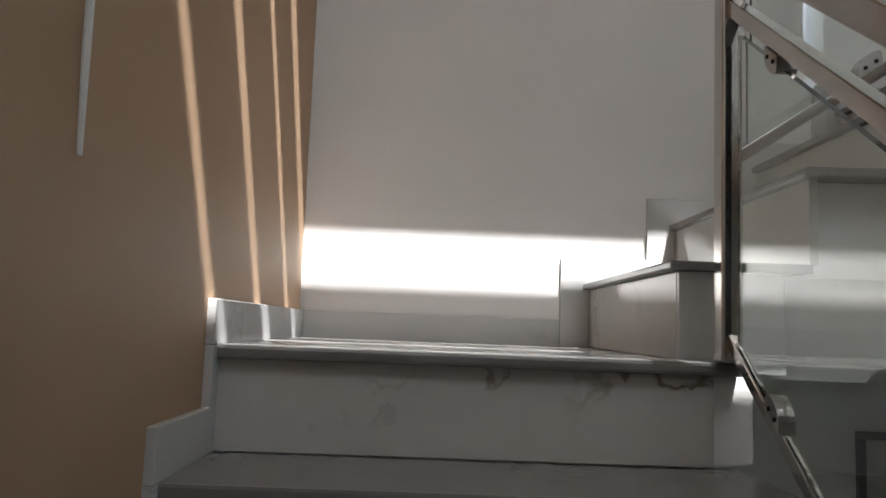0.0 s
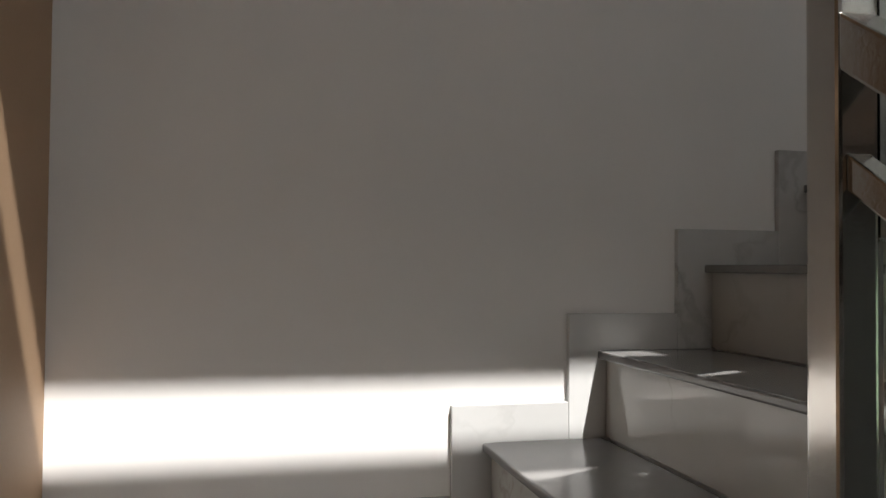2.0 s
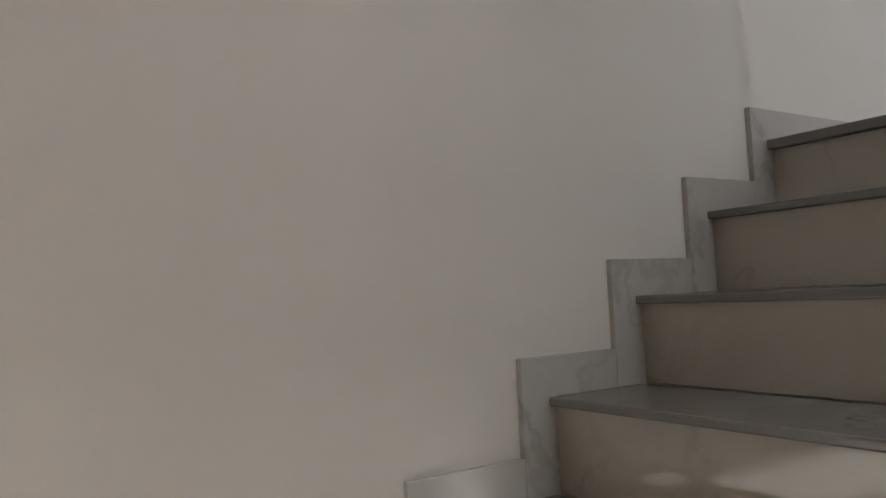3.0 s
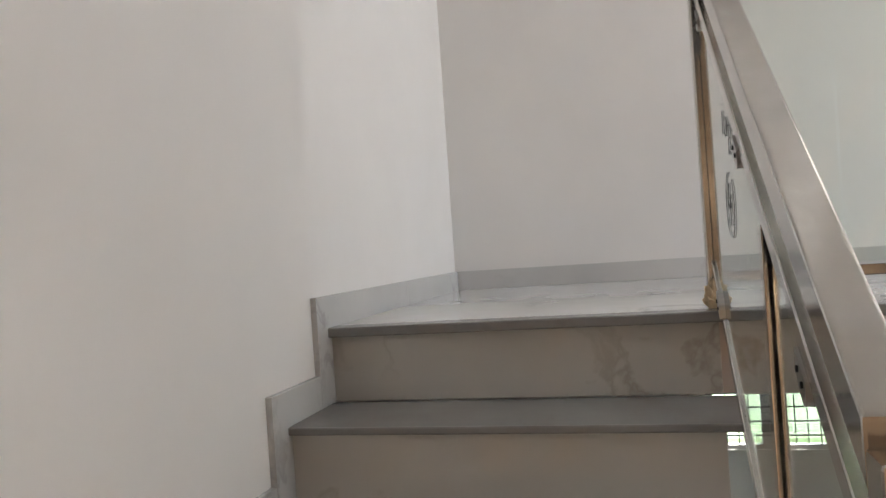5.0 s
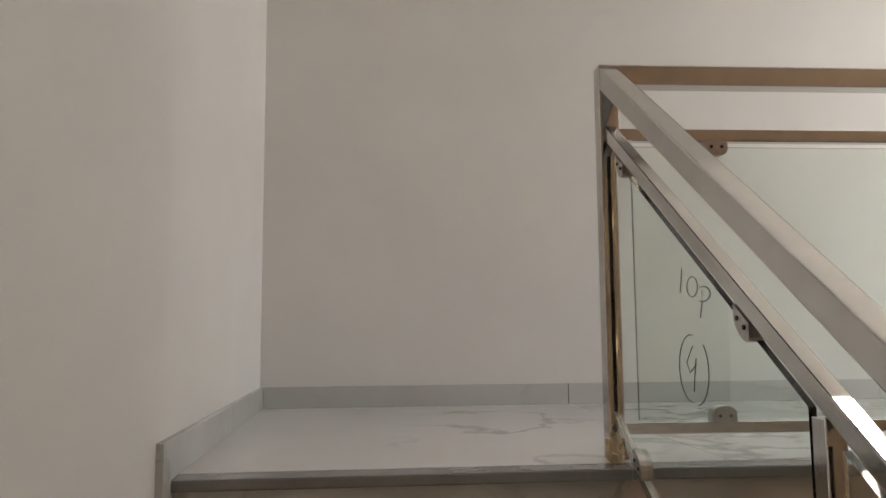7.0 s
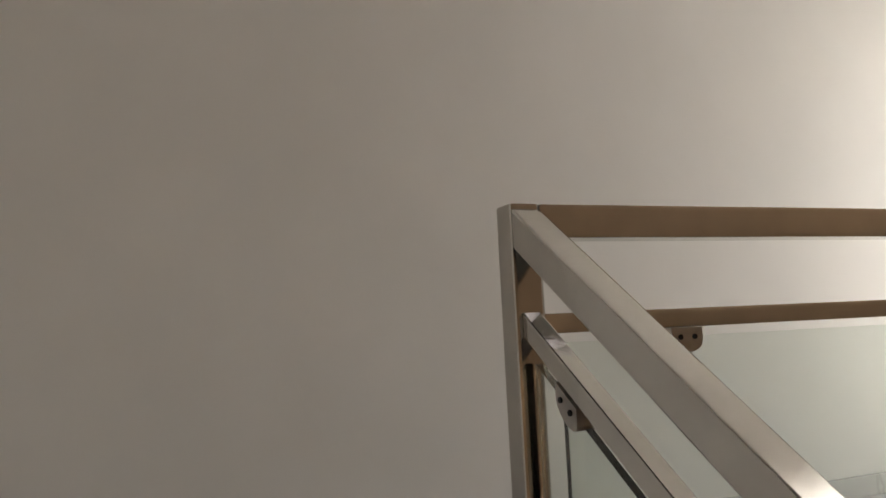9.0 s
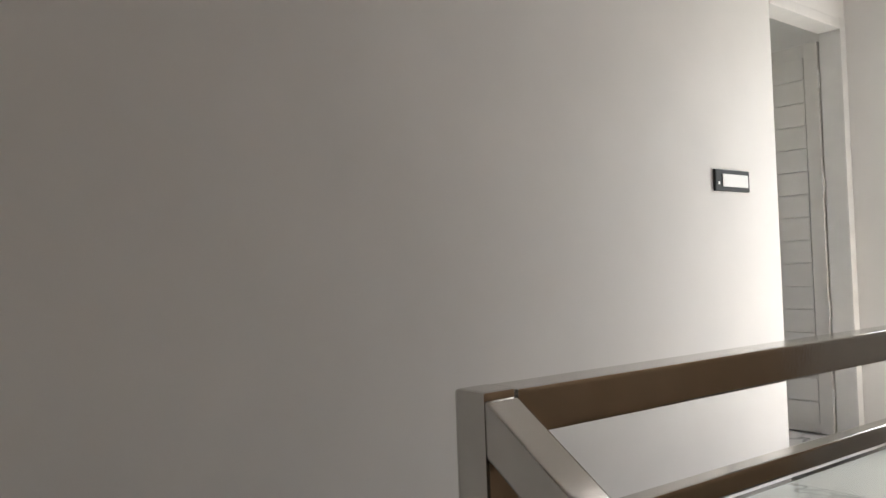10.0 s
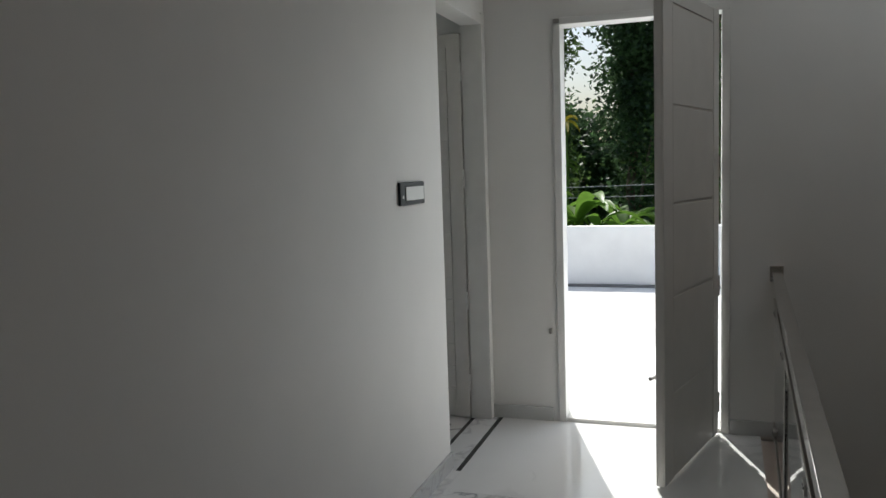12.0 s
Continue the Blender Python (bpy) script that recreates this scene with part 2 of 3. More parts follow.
def setting(name, bm, material, label, category):
    return tagged(mesh_ob(name, bm, material), label, category, kind="structure")


def pieces(parent, name, cells, material, gap_bevel=0.0015):
    for c in cells:
        part(name, bm_box(*c, gap_bevel), material, parent)


# ---- the numbers of the plan ----
RISE, GO = 0.17, 0.2332
NOSE1, LAND_Y = 0.761, -0.852      # first nosing of the upper flight; nosing of the landing
TOP_N = 6
TOP = RISE * TOP_N                 # 1.02, the upper floor
TOP_X = NOSE1 + GO * (TOP_N - 1)   # 1.927, nosing of the upper floor
TREAD_T = 0.016                    # thickness of the granite treads


def open_y(x):                     # open side of the upper flight, slightly out of square
    return -0.752 - 0.079 * (x - NOSE1) / 0.933


WALL_X = 3.238                     # corridor wall
END_Y = -4.446                     # end wall with the terrace door
LOW_N = 12
LOW = -RISE * LOW_N                # -2.04, the lower floor
CEILING = 3.95
TZ = 0.94                          # the terrace floor
SK = 0.072                         # skirting height
SKT = 0.014

# ---- walls, floors and ceiling ----
setting("wall_north", bm_box(-0.2, WALL_X + 0.0, 0.0, 0.2, LOW - 0.2, CEILING), WHITE, "plain white painted plaster wall beside the upper flight", "wall")
setting("wall_west", bm_box(-0.2, 0.0, END_Y, 0.0, LOW - 0.2, CEILING), ORANGE, "ochre painted wall beside the lower flight", "wall")

# corridor wall with the bathroom door opening
D1A, D1B, D1TOP = -3.703, -4.405, 3.07
setting("wall_east", bm_box(WALL_X, WALL_X + 0.10, D1A, 0.2, TOP - 0.2, CEILING), WHITE, "white painted corridor wall with a switch", "wall")
setting("wall_east_lintel", bm_box(WALL_X, WALL_X + 0.10, END_Y, D1A, D1TOP + 0.05, CEILING), WHITE, "white wall above the inner door", "wall")
HALL_X = 9.0
WIN = (-4.0, -0.55, LOW + 0.9, 0.42)
setting("wall_east_lower", bm_box(HALL_X, HALL_X + 0.2, END_Y - 0.15, WIN[0], LOW, TOP - 0.17), WHITE, "white lower hall wall beside the windows", "wall")
setting("wall_east_lower_b", bm_box(HALL_X, HALL_X + 0.2, WIN[1], 0.2, LOW, TOP - 0.17), WHITE, "white lower hall wall", "wall")
setting("wall_east_lower_sill", bm_box(HALL_X, HALL_X + 0.2, WIN[0], WIN[1], LOW, WIN[2]), WHITE, "white wall under the hall windows", "wall")
setting("wall_east_lower_head", bm_box(HALL_X, HALL_X + 0.2, WIN[0], WIN[1], WIN[3], TOP - 0.17), WHITE, "white wall above the hall windows", "wall")
setting("wall_north_lower", bm_box(WALL_X, HALL_X + 0.2, 0.0, 0.2, LOW - 0.2, TOP - 0.17), WHITE, "white lower hall wall", "wall")
setting("ceiling_lower", bm_box(WALL_X + 0.1, HALL_X + 0.2, END_Y - 0.15, 0.2, TOP - 0.17, TOP - 0.05), CEIL, "white lower hall ceiling", "ceiling")

# end wall with the terrace door opening
D2A, D2B, D2TOP = 2.05, 2.885, 3.075
setting("wall_south", bm_box(-0.2, D2A, END_Y - 0.15, END_Y, LOW - 0.2, CEILING), WHITE, "white end wall in shade beside the open door", "wall")
setting("wall_south_b", bm_box(D2B, WALL_X + 0.10, END_Y - 0.15, END_Y, TOP - 0.2, CEILING), WHITE, "narrow white wall between the two doors", "wall")
setting("wall_south_lintel", bm_box(D2A, D2B, END_Y - 0.15, END_Y, D2TOP, CEILING), WHITE, "white wall above the terrace door", "wall")
setting("wall_south_lower", bm_box(D2A, 9.2, END_Y - 0.15, END_Y, LOW - 0.2, TOP - 0.2), WHITE, "white lower storey wall", "wall")

# unseen ceiling: three slits and one wider gap between boards shape the sun's stripes
SX0, SX1 = 0.42, 1.82
cbm = bm_box(-0.2, SX0, END_Y - 0.15, 0.2, CEILING, CEILING + 0.1)
bm_box(SX1, WALL_X + 0.1, END_Y - 0.15, 0.2, CEILING, CEILING + 0.1, bm=cbm)
slits = []
for y0, w in ((-0.822, 0.052), (-0.48, 0.064), (-0.155, 0.052), (0.122, 0.084)):
    yc = y0 - CEILING / 1.72
    slits.append((yc - w / 2, yc + w / 2))
edge = END_Y - 0.15
for a, b in slits + [(0.2, 0.2)]:
    bm_box(SX0, SX1, edge, a, CEILING, CEILING + 0.012, bm=cbm)
    edge = b
setting("ceiling", cbm, CEIL, "white unseen ceiling with slits between boards for the sun stripes", "ceiling")

# lower floor
setting("floor_lower", bm_box(-0.2, 9.2, END_Y - 0.15, 0.2, LOW - 0.2, LOW), SKIRT, "pale polished lower floor", "floor")

# upper floor slab with its plastered edge along the well
RAIL_END = (1.845, END_Y)
slab = bm_prism([(TOP_X + 0.03, -0.845), (WALL_X + 0.1, -0.845), (WALL_X + 0.1, END_Y), (RAIL_END[0] - 0.07, END_Y)], "z", TOP - 0.17, TOP - 0.024)
setting("floor_slab", slab, PLASTER, "plastered edge of the upper floor slab", "floor")
setting("floor_slab_b", bm_box(TOP_X + 0.03, WALL_X + 0.1, -0.844, 0.0, TOP - 0.17, TOP - 0.024), PLASTER, "plastered slab under the top step", "floor")

upper = thing("floor", (2.6, -2, TOP - 0.02), "polished white marble tiled corridor floor with grey veins", "floor", kind="structure")
JOINTS = [0.0, -1.085, -2.272, -3.459, END_Y]
for a, b in zip(JOINTS, JOINTS[1:]):
    xl = [TOP_X + 0.065 + (RAIL_END[0] - 0.0 - TOP_X - 0.0) * min(1, max(0, (y + 0.86) / (END_Y + 0.86))) for y in (a, b)]
    part("tile", bm_prism([(xl[0], a - 0.0018), (WALL_X - 0.055, a - 0.0018), (WALL_X - 0.055, b + 0.0018), (xl[1], b + 0.0018)], "z", TOP - 0.022, TOP), TILE, upper)
pieces(upper, "border_strip", [(WALL_X - 0.054, WALL_X - 0.032, END_Y, D1A + 0.03, TOP - 0.022, TOP + 0.0005), (WALL_X + 0.092, WALL_X + 0.11, END_Y, D1A, TOP - 0.022, TOP + 0.0005)], GRANITE)
pieces(upper, "border_tile", [(WALL_X - 0.031, WALL_X + 0.091, END_Y, D1A + 0.03, TOP - 0.022, TOP), (WALL_X - 0.054, WALL_X, D1A + 0.031, 0.0, TOP - 0.022, TOP)], TILE)
# nosing strips of the upper floor
part("nosing", bm_box(TOP_X - 0.005, TOP_X + 0.064, -0.857, 0.0, TOP - 0.022, TOP, 0.004), TREAD, upper, "grey granite nosing")
part("nosing", bm_prism([(TOP_X, -0.858), (TOP_X + 0.064, -0.858), (RAIL_END[0] - 0.02, END_Y), (RAIL_END[0] - 0.085, END_Y)], "z", TOP - 0.022, TOP, 0.003), TREAD, upper)

# ---- stairs ----
stairs = thing("upper_stair_flight", (1.4, -0.4, 0.0), "upper flight with white marble risers and grey granite treads", "stairs", kind="structure")
for k in range(1, TOP_N + 1):
    xn, z = NOSE1 + GO * (k - 1), RISE * k
    part("riser", bm_box(xn + 0.018, xn + 0.034, open_y(xn) + 0.004, 0.0, z - RISE + 0.0015, z - (TREAD_T if k < TOP_N else 0.022) - 0.0005, 0.001), RISER_UP, stairs)
    if k < TOP_N:
        part("tread", bm_prism([(xn, open_y(xn) - 0.024), (xn + GO + 0.012, open_y(xn + GO) - 0.024), (xn + GO + 0.012, 0.0), (xn, 0.0)], "z", z - TREAD_T, z, 0.004), TREAD, stairs, "grey granite tread with a rounded nosing")
side = [(NOSE1 + 0.034, 0.0)]
for k in range(1, TOP_N + 1):
    xn, z = NOSE1 + GO * (k - 1) + 0.033, RISE * k - (TREAD_T if k < TOP_N else 0.022) - 0.0015
    side += [(xn, z), (xn + GO if k < TOP_N else xn + 0.02, z)]
side += [(TOP_X + 0.052, TOP - 0.21), (1.12, -0.03), (NOSE1 + 0.034, -0.03)]
bm = bm_prism(side, "y", -1.0, 0.0)
for v in bm.verts:                 # the open face follows the slant
    if v.co.y < -0.5:
        v.co.y = open_y(v.co.x) + 0.042
part("stringer", bm, WHITE, stairs, "white painted closed side")
for k in range(1, TOP_N):
    xn, z = NOSE1 + GO * (k - 1), RISE * k
    back, out = (-0.008, -0.03) if k == 1 else (0.028, 0.016)   # the lowest end slab stands proud
    part("side_slab", bm_prism([(xn + 0.019, open_y(xn) + back), (xn + GO + out, open_y(xn + GO) + back), (xn + GO + out, open_y(xn + GO) + 0.041), (xn + 0.019, open_y(xn) + 0.041)], "z", max(-0.03, z - RISE - 0.02), z - TREAD_T - 0.0015, 0.001), SKIRT if k == 1 else WHITE, stairs)

lower = thing("lower_stair_flight", (0.4, -2.0, -1.0), "lower flight with veined white marble risers and grey granite treads", "stairs", kind="structure")
LW = 0.885
part("landing_slab", bm_box(0.0, LW, LAND_Y + 0.035, 0.0, -0.165, -0.022), WHITE, lower)
part("landing_floor", bm_box(0.0, LW, LAND_Y + 0.071, 0.0, -0.021, 0.0, 0.001), LANDING, lower, "dusty pale marble landing")
part("landing_nosing", bm_box(0.0, 0.86, LAND_Y, LAND_Y + 0.07, -0.022, 0.0, 0.006), TREAD, lower, "grey granite nosing")
for k in range(LOW_N):
    y, z = LAND_Y - GO * k, -RISE * k
    part("riser", bm_box(0.0, 0.815, y + 0.018, y + 0.034, z - RISE + 0.0015, z - 0.0225, 0.001), RISER, lower)
    if k:
        part("tread", bm_box(0.0, 0.86, y, y + GO + 0.012, z - 0.022, z, 0.005), TREAD, lower)
side = []
for k in range(LOW_N):
    y, z = LAND_Y - GO * k + 0.033, -RISE * k - 0.0235
    side += [(y + (GO if k else 0.0), z), (y, z)]
side += [(LAND_Y - GO * (LOW_N - 1) + 0.033, LOW), (LAND_Y - GO * (LOW_N - 2) + 0.10, LOW), (LAND_Y + 0.03, -0.30)]
part("stringer", bm_prism(side, "x", 0.0, 0.812), WHITE, lower, "white painted closed side")

# skirting along the flights and floors
sk = thing("stair_skirting", (1.3, 0, 0.4), "stepped grey-white marble skirting along the stair wall", "skirting", kind="structure")
part("skirting_piece", bm_box(0.012, NOSE1 - 0.061, -SKT, 0.0, 0.0, SK, 0.0015), SKIRT, sk)
for k in range(1, TOP_N + 1):
    xn, z = NOSE1 + GO * (k - 1), RISE * k
    xo, xe = xn - 0.060, (xn + GO - 0.0605)
    o = [(xo, z - RISE), (xn + 0.0175, z - RISE), (xn + 0.0175, z), (xe, z), (xe, z + SK), (xo, z + SK)]
    if k == TOP_N:
        o[3], o[4] = (2.55, z), (2.55, z + SK)
    part("skirting_piece", bm_prism(o, "y", -SKT, 0.0, 0.0015), SKIRT, sk)
part("skirting_piece", bm_box(2.5515, WALL_X - SKT, -SKT, 0.0, TOP, TOP + SK, 0.0015), SKIRT, sk)
ys = [-0.0145, -1.085, -2.272, -3.459, D1A]
for a, b in zip(ys, ys[1:]):
    part("skirting_piece", bm_box(WALL_X - SKT, WALL_X, b + 0.001, a - 0.001, TOP, TOP + SK, 0.0015), SKIRT, sk)
part("skirting_piece", bm_box(D2B + 0.03, WALL_X - 0.005, END_Y, END_Y + SKT, TOP, TOP + SK, 0.0015), SKIRT, sk)
part("skirting_piece", bm_box(RAIL_END[0] - 0.02, D2A - 0.002, END_Y, END_Y + SKT, TOP, TOP + SK, 0.0015), SKIRT, sk)
sk2 = thing("lower_stair_skirting", (0, -1, 0), "stepped marble skirting under the ochre wall", "skirting", kind="structure")
part("skirting_piece", bm_box(0.0, SKT, LAND_Y - 0.02, -SKT - 0.001, 0.0, SK, 0.0015), SKIRT, sk2)
for k in range(LOW_N - 1):
    y, z = LAND_Y - GO * k, -RISE * (k + 1)
    o = [(y - GO - 0.019, z), (y + 0.016, z), (y + 0.016, z + RISE - 0.001), (y - 0.02, z + RISE - 0.001), (y - 0.02, z + SK), (y - GO - 0.019, z + SK)]
    part("skirting_piece", bm_prism(o, "x", 0.0, SKT, 0.0015), SKIRT, sk2)

# ---- balustrades ----


def clamp_at(parent, c, along, down, across):
    """A glass clamp: two rounded cheeks and a screw."""
    c, along, down, across = Vector(c), Vector(along).normalized(), Vector(down).normalized(), Vector(across).normalized()
    bm = bmesh.new()
    n = 7
    prof = [(-0.024, 0.0)] + [(0.024 * math.cos(math.pi + math.pi * i / n) * (1.0 if 0 < i < n else 1.0), 0.018 + 0.014 * math.sin(math.pi * i / n)) for i in range(n + 1)] + [(0.024, 0.0)]
    lo = [bm.verts.new(c + along * a + down * d - across * 0.015) for a, d in prof]
    hi = [bm.verts.new(c + along * a + down * d + across * 0.015) for a, d in prof]
    bm.faces.new(lo)
    bm.faces.new(hi)
    for i in range(len(prof)):
        j = (i + 1) % len(prof)
        bm.faces.new((lo[i], lo[j], hi[j], hi[i]))
    bmesh.ops.recalc_face_normals(bm, faces=bm.faces)
    cl = part("clamp", bm, STEEL2, parent, "cast steel glass clamp")
    for s in (-0.011, 0.011):
        p = c + along * s + down * 0.012
        scr = mesh_ob("screw", bm_tube([p - across * 0.017, p + across * 0.017], 0.0035, 8), BLACK)
        scr.parent = cl


SL = 0.716
BY = -0.855   # line of the upper flight's balustrade
NX = 2.015    # its newel at the top
AX = 0.832    # line of the lower flight's balustrade

bal = thing("upper_balustrade", (1.4, BY, 0.2), "stainless steel balustrade with glass panels along the upper flight", "balustrade")
part("newel", bm_box(NX - 0.02, NX + 0.02, BY - 0.02, BY + 0.02, TOP + 0.0005, 1.829, 0.004), STEEL, bal, "square stainless steel newel post")


def zt(x):   # underside of the hand rail's top edge, along the slope
    return 1.822 + 0.675 * (x - (NX - 0.02))


part("hand_rail", bm_bar((AX + 0.02, BY, zt(AX + 0.02) - 0.024), (NX - 0.02, BY, zt(NX - 0.02) - 0.024), 0.04, 0.04), STEEL, bal, "polished square steel hand rail")
part("mid_rail", bm_bar((AX + 0.02, BY, zt(AX + 0.02) - 0.140), (NX - 0.02, BY, zt(NX - 0.02) - 0.140), 0.025, 0.025, 0.002), STEEL, bal)
part("bottom_rail", bm_bar((AX + 0.02, BY, zt(AX + 0.02) - 0.715), (NX - 0.02, BY, zt(NX - 0.02) - 0.715), 0.02, 0.02, 0.002), STEEL, bal)
PX = 1.292
part("post", bm_box(PX - 0.013, PX + 0.013, BY - 0.0125, BY + 0.0125, RISE * 3 - 0.13, zt(PX) - 0.166, 0.002), STEEL, bal)
part("side_bracket", bm_box(PX - 0.02, PX + 0.02, BY + 0.013, open_y(PX) + 0.027, RISE * 3 - 0.11, RISE * 3 - 0.05, 0.002), STEEL2, bal)
for a, b in ((AX + 0.035, PX - 0.03), (PX + 0.03, NX - 0.032)):
    g = part("glass_panel", bm_prism([(a, zt(a) - 0.703), (b, zt(b) - 0.703), (b, zt(b) - 0.178), (a, zt(a) - 0.178)], "y", BY - 0.005, BY + 0.005), GLASS, bal, "clear glass with green edges")
    g.visible_shadow = False
slope = Vector((1, 0, 0.675)).normalized()
for x in (1.08, 1.45, 1.905):
    clamp_at(bal, (x, BY, zt(x) - 0.156), slope, (0, 0, -1), (0, 1, 0))
for x in (1.06, 1.86):
    clamp_at(bal, (x, BY, zt(x) - 0.705), slope, (0, 0, 1), (0, 1, 0))

# marker writing on the pane
ink = thing("marker_writing", (1.65, BY + 0.0055, 1.25), "black marker writing on the glass pane", "writing")


def stroke(points):
    pts = [(1.634 - u * 1.9, BY + 0.0062, 1.343 + v * 0.92) for u, v in points]
    part("stroke", bm_tube(pts, 0.0008, 5), INK, ink)


def arc(cu, cv, ru, rv, a0, a1, n=14, tilt=0.0):
    out = []
    for i in range(n + 1):
        a = radians(a0 + (a1 - a0) * i / n)
        u, v = ru * math.cos(a), rv * math.sin(a)
        out.append((cu + u * math.cos(tilt) - v * math.sin(tilt), cv + u * math.sin(tilt) + v * math.cos(tilt)))
    return out


stroke([(-0.009, 0.034), (-0.011, 0.012), (-0.014, -0.008)])
stroke([(-0.016, 0.048), (-0.0155, 0.0475)])
stroke(arc(0.010, 0.000, 0.010, 0.017, 0, 360))
stroke([(0.028, -0.008), (0.027, -0.030), (0.023, -0.052)])
stroke(arc(0.029, -0.014, 0.013, 0.012, 110, -120))
stroke(arc(0.003, -0.135, 0.024, 0.056, 80, 270))
stroke(arc(0.010, -0.138, 0.024, 0.056, 50, -85))
stroke([(0.006, -0.098), (-0.006, -0.125), (0.000, -0.142), (0.012, -0.128)])
stroke([(0.012, -0.118), (0.008, -0.150), (0.006, -0.172)])

# corridor balustrade
cor = thing("corridor_balustrade", (NX, -2.6, TOP), "stainless steel balustrade with glass panels along the corridor", "balustrade")


def cx(y):
    return NX + (RAIL_END[0] - NX) * (y - BY) / (END_Y - BY)


def run(z, w, y0=BY - 0.02, y1=END_Y):
    return bm_bar((cx(y0), y0, z), (cx(y1), y1, z), w, w, 0.003)


part("hand_rail", run(1.807, 0.042), STEEL, cor, "polished square steel hand rail")
part("mid_rail", run(1.682, 0.025), STEEL, cor)
part("bottom_rail", run(1.082, 0.022), STEEL, cor)
for y in (-2.05, -3.25):
    part("post", bm_box(cx(y) - 0.0125, cx(y) + 0.0125, y - 0.0125, y + 0.0125, TOP + 0.0005, 1.67, 0.002), STEEL, cor)
part("wall_bracket", bm_box(RAIL_END[0] - 0.03, RAIL_END[0] + 0.03, END_Y + 0.0005, END_Y + 0.006, 1.77, 1.845, 0.002), STEEL, cor)
for a, b in ((-0.91, -2.02), (-2.08, -3.22), (-3.28, END_Y + 0.03)):
    bm = bm_bar((cx(a), a, 1.378), (cx(b), b, 1.378), 0.010, 0.560, 0.0)
    g = part("glass_panel", bm, GLASS, cor, "clear glass with green edges")
    g.visible_shadow = False
    for y in (a - 0.17, b + 0.17):
        al = (cx(b) - cx(a), b - a, 0)
        clamp_at(cor, (cx(y), y, 1.669), al, (0, 0, -1), (1, 0, 0))
        clamp_at(cor, (cx(y), y, 1.094), al, (0, 0, 1), (1, 0, 0))

# lower balustrade
lob = thing("lower_balustrade", (AX, -2.0, -0.8), "stainless steel balustrade with glass panels along the lower flight", "balustrade")
part("newel", bm_box(AX - 0.02, AX + 0.02, BY - 0.02, BY + 0.02, 0.0005, 1.03, 0.004), STEEL, lob, "square stainless steel newel post")


def za(y):
    return 0.715 + SL * (y - (BY - 0.02))


YE = -3.3
part("hand_rail", bm_bar((AX, BY - 0.02, za(BY - 0.02) - 0.024), (AX, YE, za(YE) - 0.024), 0.04, 0.04), STEEL, lob, "polished square steel hand rail")
part("mid_rail", bm_bar((AX, BY - 0.02, za(BY - 0.02) - 0.133), (AX, YE, za(YE) - 0.133), 0.025, 0.025, 0.002), STEEL, lob)
part("bottom_rail", bm_bar((AX, BY - 0.02, za(BY - 0.02) - 0.682), (AX, YE, za(YE) - 0.682), 0.02, 0.02, 0.002), STEEL, lob)
for y in (-1.70, -2.5):
    part("post", bm_box(AX - 0.0125, AX + 0.0125, y - 0.0125, y + 0.0125, za(y) - 0.715, za(y) - 0.148, 0.002), STEEL, lob)
part("end_post", bm_box(AX - 0.02, AX + 0.02, YE - 0.04, YE, LOW + 0.0005, za(YE), 0.004), STEEL, lob)
for a, b in ((-0.9, -1.67), (-1.73, -2.47), (-2.53, YE + 0.03)):
    g = part("glass_panel", bm_prism([(a, za(a) - 0.667), (b, za(b) - 0.667), (b, za(b) - 0.171), (a, za(a) - 0.171)], "x", AX - 0.005, AX + 0.005), GLASS, lob, "clear glass with green edges")
    g.visible_shadow = False
    for y in (a - 0.14, b + 0.14):
        clamp_at(lob, (AX, y, za(y) - 0.149), (0, 1, SL), (0, 0, -1), (1, 0, 0))
        clamp_at(lob, (AX, y, za(y) - 0.669), (0, 1, SL), (0, 0, 1), (1, 0, 0))

# crumpled packing paper left at the foot of the newel
bm = bmesh.new()
bmesh.ops.create_icosphere(bm, subdivisions=3, radius=1.0)
for v in bm.verts:
    d = 1 + 0.55 * noise.noise(v.co * 2.3) + 0.25 * noise.noise(v.co * 6)
    v.co = Vector((v.co.x * 0.015 * d, v.co.y * 0.017 * d, max(0.0, (v.co.z + 0.7) * 0.030 * d)))
wrap = mesh_ob("packing_paper", bm, CARD)
wrap.location = (NX - 0.028, BY + 0.012, TOP + 0.0005)
tagged(wrap, "torn brown packing paper at the foot of the newel", "paper")

# ---- switch ----
sw = thing("light_switch", (WALL_X, -3.325, 2.258), "black framed wall switch plate with a white rocker", "switch")
part("plate", bm_box(WALL_X - 0.012, WALL_X - 0.0005, -3.453, -3.196, 2.214, 2.302, 0.004), BLACK, sw)
part("rocker", bm_box(WALL_X - 0.016, WALL_X - 0.0125, -3.435, -3.245, 2.232, 2.284, 0.002), ROCKER, sw, "wide white rocker")
part("indicator", bm_box(WALL_X - 0.014, WALL_X - 0.0125, -3.226, -3.214, 2.24, 2.252, 0.001), STEEL2, sw)

# ---- inner door, standing open into the room ----
fr = thing("door_1", (WALL_X, -4.0, TOP), "white panelled inner door standing open", "door", kind="structure")
part("frame_jamb", bm_box(WALL_X - 0.006, WALL_X + 0.105, END_Y + 0.004, D1B + 0.022, TOP + 0.001, D1TOP + 0.06, 0.004), FRAMEPAINT, fr)
part("frame_head", bm_box(WALL_X - 0.006, WALL_X + 0.105, D1B + 0.023, D1A - 0.001, D1TOP, D1TOP + 0.05, 0.004), FRAMEPAINT, fr)
lx0, lx1, ly0, ly1 = WALL_X + 0.112, WALL_X + 0.112 + 0.68, -4.405, -4.372
LEAF_TOP = D1TOP - 0.035
